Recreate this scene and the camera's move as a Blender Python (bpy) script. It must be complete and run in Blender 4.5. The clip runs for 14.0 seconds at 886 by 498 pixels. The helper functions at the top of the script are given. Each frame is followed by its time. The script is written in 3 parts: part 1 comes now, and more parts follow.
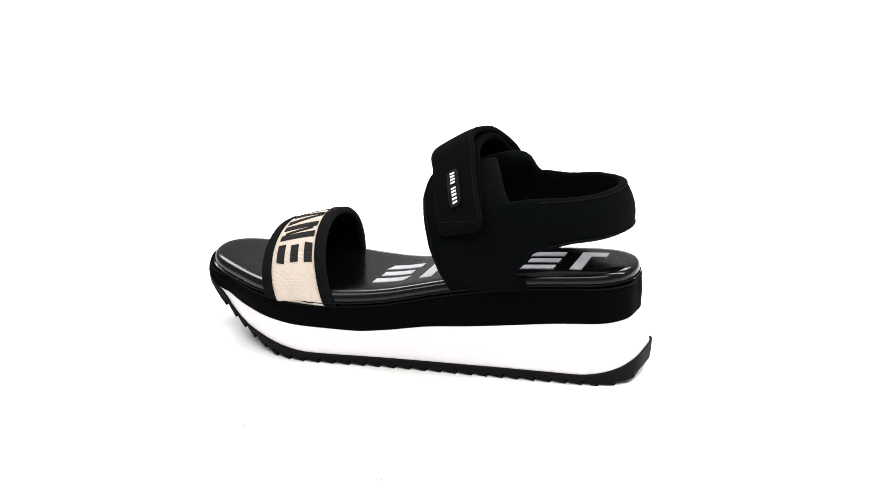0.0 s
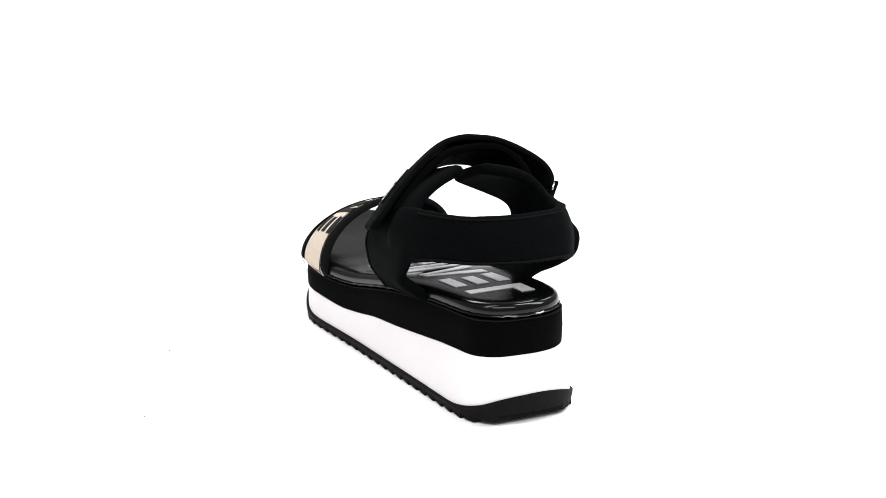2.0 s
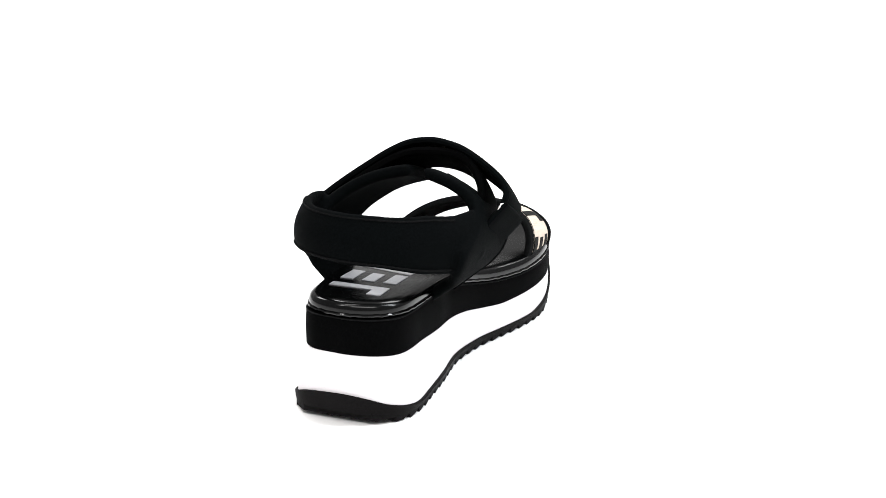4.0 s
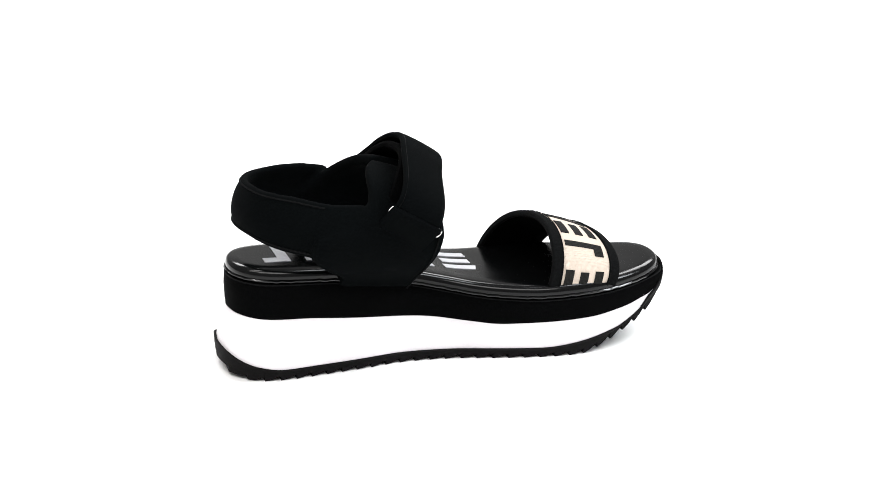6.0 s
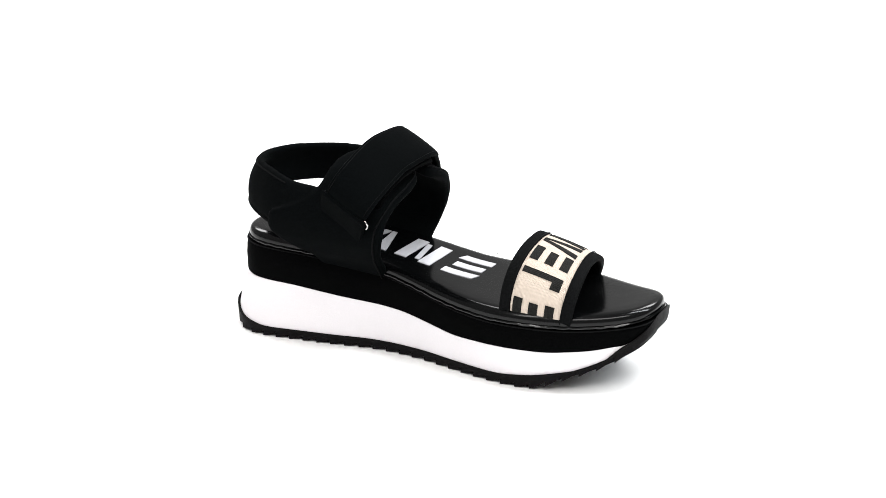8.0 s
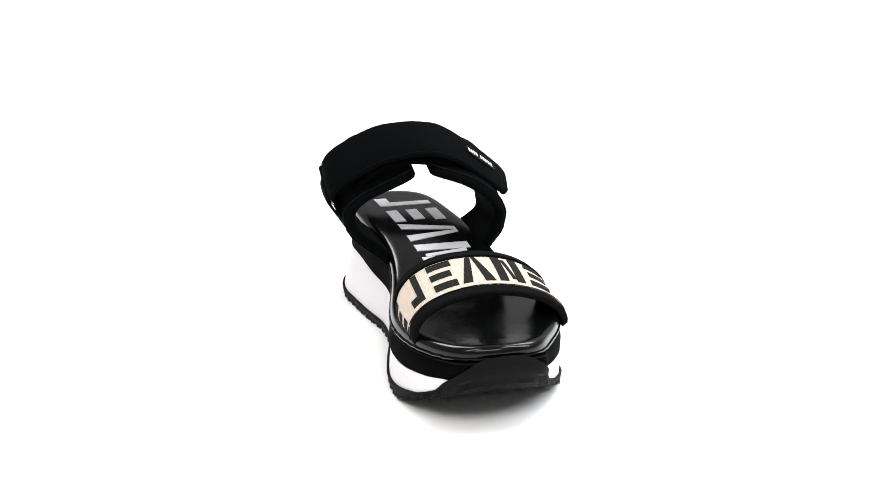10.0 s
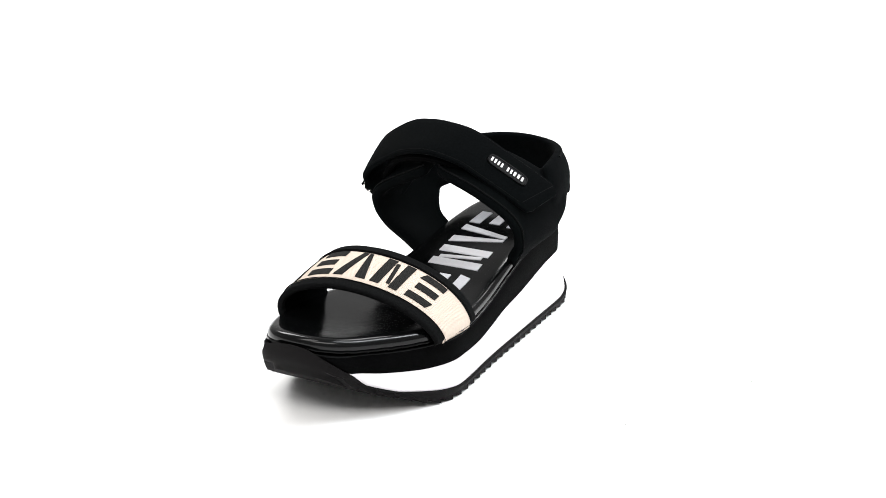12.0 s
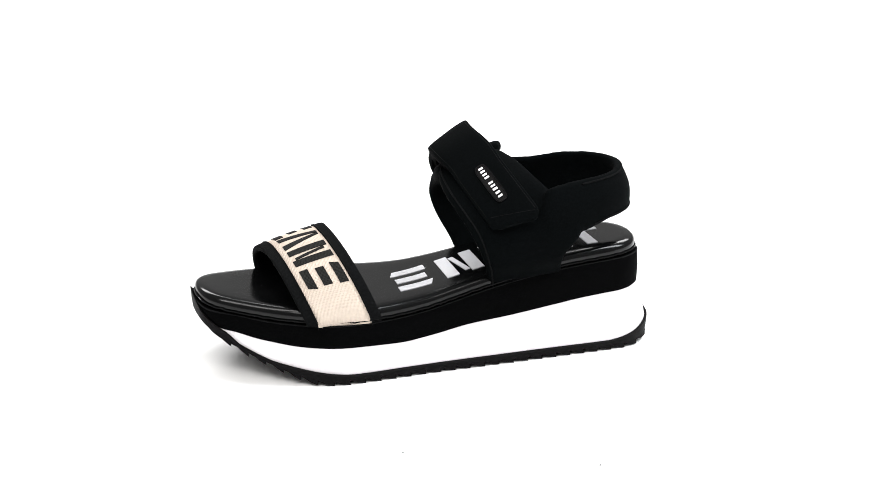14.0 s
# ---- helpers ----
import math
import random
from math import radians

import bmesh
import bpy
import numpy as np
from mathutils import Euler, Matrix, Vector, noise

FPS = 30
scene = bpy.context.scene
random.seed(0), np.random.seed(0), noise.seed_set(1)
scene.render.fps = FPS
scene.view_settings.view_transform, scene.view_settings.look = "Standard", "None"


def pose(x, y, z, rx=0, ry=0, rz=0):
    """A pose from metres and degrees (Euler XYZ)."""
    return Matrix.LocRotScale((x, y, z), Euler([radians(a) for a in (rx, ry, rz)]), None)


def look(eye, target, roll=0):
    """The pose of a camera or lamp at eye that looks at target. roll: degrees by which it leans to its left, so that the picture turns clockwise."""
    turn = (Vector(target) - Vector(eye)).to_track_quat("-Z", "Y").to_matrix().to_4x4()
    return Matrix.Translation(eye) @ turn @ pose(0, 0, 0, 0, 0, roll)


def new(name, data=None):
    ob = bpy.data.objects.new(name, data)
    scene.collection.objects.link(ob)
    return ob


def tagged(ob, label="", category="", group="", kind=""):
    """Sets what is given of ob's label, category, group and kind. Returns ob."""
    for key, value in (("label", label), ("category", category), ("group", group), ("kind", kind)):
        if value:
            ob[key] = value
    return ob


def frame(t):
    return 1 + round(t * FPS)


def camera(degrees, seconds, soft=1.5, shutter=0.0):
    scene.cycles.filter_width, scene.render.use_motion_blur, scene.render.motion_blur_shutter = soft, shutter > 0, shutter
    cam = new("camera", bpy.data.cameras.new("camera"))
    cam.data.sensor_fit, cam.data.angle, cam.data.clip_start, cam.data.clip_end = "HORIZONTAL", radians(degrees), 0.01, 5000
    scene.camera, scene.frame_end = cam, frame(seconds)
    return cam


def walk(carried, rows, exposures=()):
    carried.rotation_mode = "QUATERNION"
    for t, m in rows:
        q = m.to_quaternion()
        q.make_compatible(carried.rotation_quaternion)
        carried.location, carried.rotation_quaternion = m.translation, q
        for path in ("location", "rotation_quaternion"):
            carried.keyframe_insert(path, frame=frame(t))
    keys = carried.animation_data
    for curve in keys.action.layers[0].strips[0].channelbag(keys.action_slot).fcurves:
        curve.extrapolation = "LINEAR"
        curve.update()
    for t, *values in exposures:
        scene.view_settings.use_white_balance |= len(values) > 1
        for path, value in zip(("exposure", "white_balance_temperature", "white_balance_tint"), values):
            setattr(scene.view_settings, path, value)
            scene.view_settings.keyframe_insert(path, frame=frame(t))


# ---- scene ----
cam = camera(33.58, 14.0, soft=0.6)
walk(cam, [(0.0, look((0, -0.8102, 0.3030), (0.00536, 0.01767, 0.05234), 0.23)),
           (14.0, look((0, -0.8102, 0.3030), (0.00536, 0.01767, 0.05234), 0.23))])

# ---------------------------------------------------------------- light
world = bpy.data.worlds.new("studio")
scene.world = world
world.use_nodes = True
world.node_tree.nodes["Background"].inputs["Color"].default_value = (1.0, 0.995, 0.99, 1)
world.node_tree.nodes["Background"].inputs["Strength"].default_value = 0.36


def softbox(name, eye, target, sx, sy, watts, colour):
    data = bpy.data.lights.new(name, "AREA")
    data.shape, data.size, data.size_y, data.energy, data.color = "RECTANGLE", sx, sy, watts, colour
    ob = new(name, data)
    ob.matrix_basis = look(eye, target)
    return ob


softbox("strip_light_key", (0.75, -0.10, 0.95), (0, 0, 0.05), 0.16, 1.0, 14.0, (0.92, 0.96, 1.0))
softbox("strip_light_fill", (-0.55, -0.45, 1.15), (0, 0, 0.05), 0.14, 1.0, 6.5, (1.0, 0.98, 0.96))
# unseen lamp, added to lighten the floor shadow ahead of the toe
softbox("added_front_fill", (0.0, -1.35, 1.45), (0, 0, 0.03), 1.6, 0.5, 22.0, (1, 0.98, 0.965))
# two unseen lamps, added so that the far part of the sweep stays white
softbox("added_sweep_fill", (-1.3, 2.0, 2.2), (-0.8, 2.2, 0), 1.4, 1.4, 75.0, (1, 1, 1))
softbox("added_sweep_fill", (1.3, 2.0, 2.2), (0.8, 2.2, 0), 1.4, 1.4, 75.0, (1, 1, 1))
scene.view_settings.exposure = 0.0


# ---------------------------------------------------------------- materials
def material(name, colour, rough=0.6, metal=0.0, spec=0.5, grain=0.0, grain_scale=900.0, bump=0.0, bump_scale=900.0,
             stain=0.0, stain_scale=25.0, coat=0.0, weave=0.0, weave_scale=2200.0, sheen=0.0, crease=0.0):
    """A surface with colour variation at two scales, a fine relief and, for cloth, a woven relief."""
    mat = bpy.data.materials.new(name)
    mat.use_nodes = True
    nt = mat.node_tree
    bsdf = nt.nodes["Principled BSDF"]
    bsdf.inputs["Roughness"].default_value = rough
    bsdf.inputs["Metallic"].default_value = metal
    bsdf.inputs["Specular IOR Level"].default_value = spec
    bsdf.inputs["Coat Weight"].default_value = coat
    bsdf.inputs["Sheen Weight"].default_value = sheen
    coord = nt.nodes.new("ShaderNodeTexCoord")

    def tex(scale, detail):
        n = nt.nodes.new("ShaderNodeTexNoise")
        n.inputs["Scale"].default_value, n.inputs["Detail"].default_value = scale, detail
        nt.links.new(coord.outputs["Object"], n.inputs["Vector"])
        return n

    def scaled(sock, low, high):
        m = nt.nodes.new("ShaderNodeMapRange")
        m.inputs["From Min"].default_value, m.inputs["From Max"].default_value = 0.25, 0.75
        m.inputs["To Min"].default_value, m.inputs["To Max"].default_value = low, high
        nt.links.new(sock, m.inputs["Value"])
        return m.outputs["Result"]

    fine, broad = tex(grain_scale, 3), tex(stain_scale, 4)
    mul = nt.nodes.new("ShaderNodeMath")
    mul.operation = "MULTIPLY"
    nt.links.new(scaled(fine.outputs["Fac"], 1 - grain, 1 + grain), mul.inputs[0])
    nt.links.new(scaled(broad.outputs["Fac"], 1 - stain, 1 + stain), mul.inputs[1])
    mix = nt.nodes.new("ShaderNodeVectorMath")
    mix.operation = "SCALE"
    mix.inputs[0].default_value = colour
    nt.links.new(mul.outputs[0], mix.inputs["Scale"])
    nt.links.new(mix.outputs["Vector"], bsdf.inputs["Base Color"])
    nt.links.new(scaled(broad.outputs["Fac"], max(rough - 0.06, 0.02), min(rough + 0.06, 1.0)), bsdf.inputs["Roughness"])
    height = None
    if bump:
        height = tex(bump_scale, 2).outputs["Fac"]
    if weave:
        a, b = nt.nodes.new("ShaderNodeTexWave"), nt.nodes.new("ShaderNodeTexWave")
        for n, way in ((a, "X"), (b, "Y")):
            n.wave_type, n.bands_direction = "BANDS", way
            n.inputs["Scale"].default_value, n.inputs["Distortion"].default_value = weave_scale, 0.6
            nt.links.new(coord.outputs["Object"], n.inputs["Vector"])
        add = nt.nodes.new("ShaderNodeMath")
        nt.links.new(a.outputs["Fac"], add.inputs[0])
        nt.links.new(b.outputs["Fac"], add.inputs[1])
        height, bump = add.outputs[0], weave
    if height is not None:
        bn = nt.nodes.new("ShaderNodeBump")
        bn.inputs["Strength"].default_value, bn.inputs["Distance"].default_value = bump, 0.0004
        nt.links.new(height, bn.inputs["Height"])
        if crease:
            slow = nt.nodes.new("ShaderNodeBump")
            slow.inputs["Strength"].default_value, slow.inputs["Distance"].default_value = 0.7, crease
            nt.links.new(tex(75.0, 2).outputs["Fac"], slow.inputs["Height"])
            nt.links.new(slow.outputs["Normal"], bn.inputs["Normal"])
        nt.links.new(bn.outputs["Normal"], bsdf.inputs["Normal"])
    return mat


PAPER = material("white_sweep", (0.9, 0.9, 0.895), 0.7, spec=0.2, grain=0.004, stain=0.004, bump=0.05, bump_scale=300)
RUBBER = material("black_rubber", (0.0050, 0.0046, 0.0048), 0.6, spec=0.05, grain=0.2, stain=0.15, bump=0.35, bump_scale=1500)
EVA = material("white_foam", (0.74, 0.715, 0.733), 0.55, spec=0.35, grain=0.015, stain=0.02, bump=0.3, bump_scale=1300)
FABRIC = material("black_neoprene", (0.0014, 0.0019, 0.0021), 0.85, spec=0.02, grain=0.25, stain=0.15, weave=0.10, weave_scale=900)
WRAP = material("black_fabric_wrap", (0.0010, 0.0011, 0.0012), 0.8, spec=0.02, grain=0.25, stain=0.2, weave=0.12, weave_scale=900)
LINING = material("black_lining", (0.0009, 0.0010, 0.0011), 0.9, spec=0.02, grain=0.2, stain=0.1, bump=0.3, bump_scale=1800)
TRIM = material("black_piping", (0.0045, 0.0048, 0.0050), 0.8, spec=0.02, grain=0.3, stain=0.1, weave=0.3, weave_scale=500)
LEATHER = material("black_smooth_leather", (0.0012, 0.0014, 0.0015), 0.17, spec=0.25, grain=0.15, stain=0.12, bump=0.035, bump_scale=900, crease=0.00014)
PATENT = material("black_glossy_edge", (0.0012, 0.0014, 0.0015), 0.12, spec=0.40, grain=0.15, stain=0.12, bump=0.10, bump_scale=700, crease=0.00030)
WEBBING = material("cream_webbing", (0.61, 0.520, 0.440), 0.85, spec=0.15, grain=0.06, stain=0.03, weave=0.6, weave_scale=420)
WOVEN = material("black_woven_mark", (0.010, 0.010, 0.009), 0.85, spec=0.15, grain=0.5, stain=0.1, weave=0.6, weave_scale=420)
SILVER = material("silver_foil", (0.74, 0.74, 0.77), 0.36, metal=0.5, spec=0.5, grain=0.03, stain=0.05, bump=0.06, bump_scale=700)
METAL = material("nickel_metal", (0.66, 0.65, 0.63), 0.2, metal=1.0, grain=0.03, stain=0.05)
GEL = material("black_label_rubber", (0.0018, 0.0018, 0.0020), 0.45, spec=0.07, grain=0.1, stain=0.1, bump=0.1)
WHITE = material("white_print", (0.82, 0.81, 0.81), 0.5, grain=0.02, stain=0.02)
THREAD = material("black_thread", (0.0032, 0.0034, 0.0036), 0.75, spec=0.06, grain=0.3, stain=0.1)
DUST = material("dark_dust", (0.02, 0.018, 0.016), 0.9, grain=0.2, stain=0.1)

# ---------------------------------------------------------------- helpers for meshes
K = 0.93  # size of the last: the numbers below are for a longer last


def part(name, bm, mat, parent, label="", smooth=True):
    """Links a bmesh as one mesh object under a thing or a part."""
    me = bpy.data.meshes.new(name)
    bmesh.ops.recalc_face_normals(bm, faces=bm.faces)
    bm.to_mesh(me)
    bm.free()
    me.materials.append(mat)
    if smooth:
        for poly in me.polygons:
            poly.use_smooth = True
        me.set_sharp_from_angle(angle=radians(42))
    ob = new(name, me)
    ob.parent = parent
    return tagged(ob, label)


def curve1(table):
    """A smooth monotone curve through (x, value) rows."""
    xs, vs = (np.array(c, float) for c in zip(*table))
    d = np.diff(vs) / np.diff(xs)
    m = np.zeros(len(xs))
    m[0], m[-1] = d[0], d[-1]
    for i in range(1, len(xs) - 1):
        if d[i - 1] * d[i] > 0:
            m[i] = 2 * d[i - 1] * d[i] / (d[i - 1] + d[i])

    def at(x):
        x = min(max(x, xs[0]), xs[-1])
        i = min(int(np.searchsorted(xs, x, side="right")) - 1, len(xs) - 2)
        h = xs[i + 1] - xs[i]
        t = (x - xs[i]) / h
        return float((1 + 2 * t) * (1 - t) ** 2 * vs[i] + t * (1 - t) ** 2 * h * m[i]
                     + t * t * (3 - 2 * t) * vs[i + 1] + t * t * (t - 1) * h * m[i + 1])
    return at


def path(points, n, closed=False):
    """Points on a Catmull-Rom curve through the given ones, n of them at even steps of length."""
    pts = [Vector(p) for p in points]
    if closed:
        pts = [pts[-1]] + pts + pts[:2]
    else:
        pts = [2 * pts[0] - pts[1]] + pts + [2 * pts[-1] - pts[-2]]
    fine = []
    for i in range(1, len(pts) - 2):
        a, b, c, d = pts[i - 1:i + 3]
        for k in range(24):
            t = k / 24
            fine.append(0.5 * (2 * b + (c - a) * t + (2 * a - 5 * b + 4 * c - d) * t * t + (3 * b - a - 3 * c + d) * t ** 3))
    fine.append(pts[-2].copy())
    run = [0.0]
    for a, b in zip(fine, fine[1:]):
        run.append(run[-1] + (b - a).length)
    out = []
    count = n if closed else n - 1
    for i in range(n):
        s = run[-1] * i / count
        j = min(max(int(np.searchsorted(run, s)) - 1, 0), len(fine) - 2)
        f = (s - run[j]) / max(run[j + 1] - run[j], 1e-9)
        out.append(fine[j].lerp(fine[j + 1], min(max(f, 0), 1)))
    return out


def lofted(rings, closed=True, cap_first=False, cap_last=False):
    """A mesh over rings of equal count; places are scaled to the last's size."""
    bm = bmesh.new()
    vs = [[bm.verts.new(Vector(p) * K) for p in r] for r in rings]
    n = len(rings[0])
    for a, b in zip(vs, vs[1:]):
        for i in range(n if closed else n - 1):
            j = (i + 1) % n
            bm.faces.new((a[i], a[j], b[j], b[i]))
    if cap_first:
        bm.faces.new(vs[0])
    if cap_last:
        bm.faces.new(vs[-1])
    return bm


def sheet(front, thick, normals):
    """A padded panel: a grid of places and its normals become two faces with a rounded edge. front is the outer face."""
    rows, cols = len(front), len(front[0])
    bm = bmesh.new()

    def puff(i, j):
        e = min(i, rows - 1 - i, j, cols - 1 - j)
        return (0.0, 0.72, 0.93, 1.0)[min(e, 3)]
    out = [[bm.verts.new((front[i][j] + normals[i][j] * thick * 0.5 * (puff(i, j) - 1)) * K) for j in range(cols)] for i in range(rows)]
    back = [[out[i][j] if min(i, rows - 1 - i, j, cols - 1 - j) == 0 else
             bm.verts.new((front[i][j] - normals[i][j] * thick * 0.5 * (1 + puff(i, j))) * K) for j in range(cols)] for i in range(rows)]
    for g in (out, back):
        for i in range(rows - 1):
            for j in range(cols - 1):
                bm.faces.new((g[i][j], g[i][j + 1], g[i + 1][j + 1], g[i + 1][j]))
    return bm


def grid_normals(g, outward):
    """Normals of a grid of places, pointing to the side that outward(place) names."""
    rows, cols = len(g), len(g[0])
    out = []
    for i in range(rows):
        line = []
        for j in range(cols):
            a = g[min(i + 1, rows - 1)][j] - g[max(i - 1, 0)][j]
            b = g[i][min(j + 1, cols - 1)] - g[i][max(j - 1, 0)]
            nrm = a.cross(b)
            nrm = nrm.normalized() if nrm.length > 1e-12 else Vector((0, 0, 1))
            line.append(nrm if nrm.dot(outward(g[i][j])) >= 0 else -nrm)
        out.append(line)
    return out


def edged(ts, rim):
    """Parameters 0..1 with three extra lines close to each end, for a rounded edge."""
    near = [0.0, rim * 0.3, rim]
    mid = [rim + (1 - 2 * rim) * i / (ts + 1) for i in range(1, ts + 1)]
    return near + mid + [1 - v for v in reversed(near)]


def tube(points, radius, sides=8, closed=False, squash=1.0):
    """A round bar along points."""
    pts = [Vector(p) for p in points]
    rings = []
    n = len(pts)
    for i, p in enumerate(pts):
        a = pts[(i - 1) % n] if closed else pts[max(i - 1, 0)]
        b = pts[(i + 1) % n] if closed else pts[min(i + 1, n - 1)]
        t = (b - a).normalized()
        s = t.cross(Vector((0.13, 0.21, 0.97))).normalized()
        u = s.cross(t)
        rings.append([p + (s * math.cos(k * math.tau / sides) + u * math.sin(k * math.tau / sides) * squash) * radius for k in range(sides)])
    if closed:
        rings.append(rings[0])
        bm = lofted(rings)
        bmesh.ops.remove_doubles(bm, verts=bm.verts, dist=1e-7)
        return bm
    return lofted(rings, cap_first=True, cap_last=True)


# ---------------------------------------------------------------- the white sweep
def floor_sheet():
    """The white table top, one sheet that runs far out and up behind into a sweep."""
    bm = bmesh.new()
    prof = [(-6, 0), (-3, 0), (-1.2, 0), (-0.4, 0), (0.4, 0), (1.5, 0), (4, 0), (8, 0)]
    prof += [(8 + math.sin(a) * 1.5, 1.5 - math.cos(a) * 1.5) for a in np.linspace(0.15, math.pi / 2, 10)]
    lines = [[bm.verts.new((x, y, z)) for x in (-9, -4, -2, -0.7, 0, 0.7, 2, 4, 9)] for y, z in prof]
    for a, b in zip(lines, lines[1:]):
        for i in range(len(a) - 1):
            bm.faces.new((a[i], a[i + 1], b[i + 1], b[i]))
    me = bpy.data.meshes.new("backdrop")
    bm.to_mesh(me)
    bm.free()
    me.materials.append(PAPER)
    for poly in me.polygons:
        poly.use_smooth = True
    return tagged(new("backdrop", me), "plain white seamless studio sweep under the sandal", "backdrop", kind="structure")


floor_sheet()

# ---------------------------------------------------------------- the sandal: toe towards +x, outer side towards +y
OUTLINE = [(-0.1500, 0.0100), (-0.1475, 0.0245), (-0.1405, 0.0338), (-0.1300, 0.0398), (-0.1150, 0.0425), (-0.0950, 0.0445),
           (-0.0700, 0.0470), (-0.0400, 0.0500), (-0.0100, 0.0528), (0.0150, 0.0558), (0.0400, 0.0592), (0.0600, 0.0602),
           (0.0800, 0.0540), (0.1000, 0.0430), (0.1150, 0.0330), (0.1270, 0.0285), (0.1335, 0.0212), (0.1365, 0.0040),
           (0.1348, -0.0150), (0.1290, -0.0232), (0.1150, -0.0305), (0.1000, -0.0365), (0.0800, -0.0415), (0.0600, -0.0425),
           (0.0400, -0.0400), (0.0150, -0.0335), (-0.0100, -0.0265), (-0.0400, -0.0235), (-0.0700, -0.0275), (-0.0950, -0.0300),
           (-0.1150, -0.0315), (-0.1300, -0.0292), (-0.1402, -0.0225), (-0.1473, -0.0125), (-0.1505, 0.0000)]
LOOP = path([(x, y, 0) for x, y in OUTLINE], 220, closed=True)
spine_y = curve1([(-0.15, 0.005), (-0.10, 0.0065), (-0.04, 0.0135), (0.0, 0.0145), (0.05, 0.008), (0.10, 0.003), (0.14, 0.004)])
z_bottom = curve1([(-0.152, 0.0050), (-0.149, 0.0038), (-0.140, 0.0013), (-0.130, 0.0), (0.066, 0.0), (0.074, 0.0013), (0.082, 0.0040), (0.0935, 0.0088),
                   (0.103, 0.0124), (0.1115, 0.0163), (0.119, 0.0206), (0.126, 0.0250), (0.131, 0.0286), (0.134, 0.0315), (0.140, 0.0370)])
lug_depth = curve1([(-0.16, 0.0028), (0.075, 0.0028), (0.095, 0.0034), (0.122, 0.0038), (0.132, 0.0030), (0.140, 0.0028)])
z_rubber = curve1([(-0.151, 0.0186), (-0.147, 0.0158), (-0.140, 0.0116), (-0.130, 0.0084), (-0.115, 0.0062), (-0.06, 0.0064), (0, 0.0062),
                   (0.045, 0.006), (0.065, 0.0078), (0.085, 0.0115), (0.100, 0.0152), (0.112, 0.0210), (0.116, 0.0250), (0.1205, 0.0292), (0.125, 0.0322),
                   (0.129, 0.0356), (0.1335, 0.0408), (0.135, 0.0438), (0.1365, 0.0470), (0.140, 0.0485)])
z_white = curve1([(-0.150, 0.0392), (-0.130, 0.0366), (-0.100, 0.0346), (-0.080, 0.0325), (-0.050, 0.0295), (-0.025, 0.0275), (0, 0.0235),
                  (0.020, 0.0215), (0.035, 0.0219), (0.060, 0.0227), (0.078, 0.0234), (0.091, 0.0247), (0.104, 0.0264), (0.120, 0.0296), (0.140, 0.032)])
z_top = curve1([(-0.150, 0.0595), (-0.130, 0.0580), (-0.088, 0.0553), (-0.060, 0.0523), (-0.035, 0.048), (-0.011, 0.0425), (0.004, 0.0393),
                (0.022, 0.0372), (0.042, 0.0363), (0.060, 0.0367), (0.088, 0.0374), (0.110, 0.0390), (0.125, 0.041), (0.134, 0.0430), (0.140, 0.0450)])
flare = curve1([(-0.15, 0.0074), (-0.10, 0.0062), (-0.05, 0.0040), (0, 0.0025), (0.06, 0.0014), (0.14, 0.001)])


def spine(p):
    x = min(max(p.x, -0.108), 0.098)
    return Vector((x, spine_y(x), 0))


def ring(inset, height, soften=0):
    """The outline drawn in by inset(x) and raised to height(x); soften rounds its corners."""
    out = []
    for p in LOOP:
        c = spine(p)
        d = p - c
        s = max(1 - inset(p.x) / d.length, 0.0)
        w = c + d * s
        out.append(Vector((w.x, w.y, 0)))
    for _ in range(soften):
        out = [(out[i - 1] + 2 * out[i] + out[(i + 1) % len(out)]) / 4 for i in range(len(out))]
    return [Vector((w.x, w.y, height(w.x))) for w in out]


def mid_top(x):
    return max(z_white(x), z_rubber(x))


def foam_top(x):
    return max(z_top(x), z_rubber(x) - 0.0004)


sandal = tagged(new("sandal"), "black platform sandal with cream front strap, standing on white", "sandal")


def under(x):
    """The underside between the rows of teeth: at their root under the foot, level with their tips under the toe."""
    k = min(max((x - 0.074) / 0.014, 0.0), 1.0)
    return z_bottom(x) + lug_depth(x) * (1 - k * k * (3 - 2 * k))


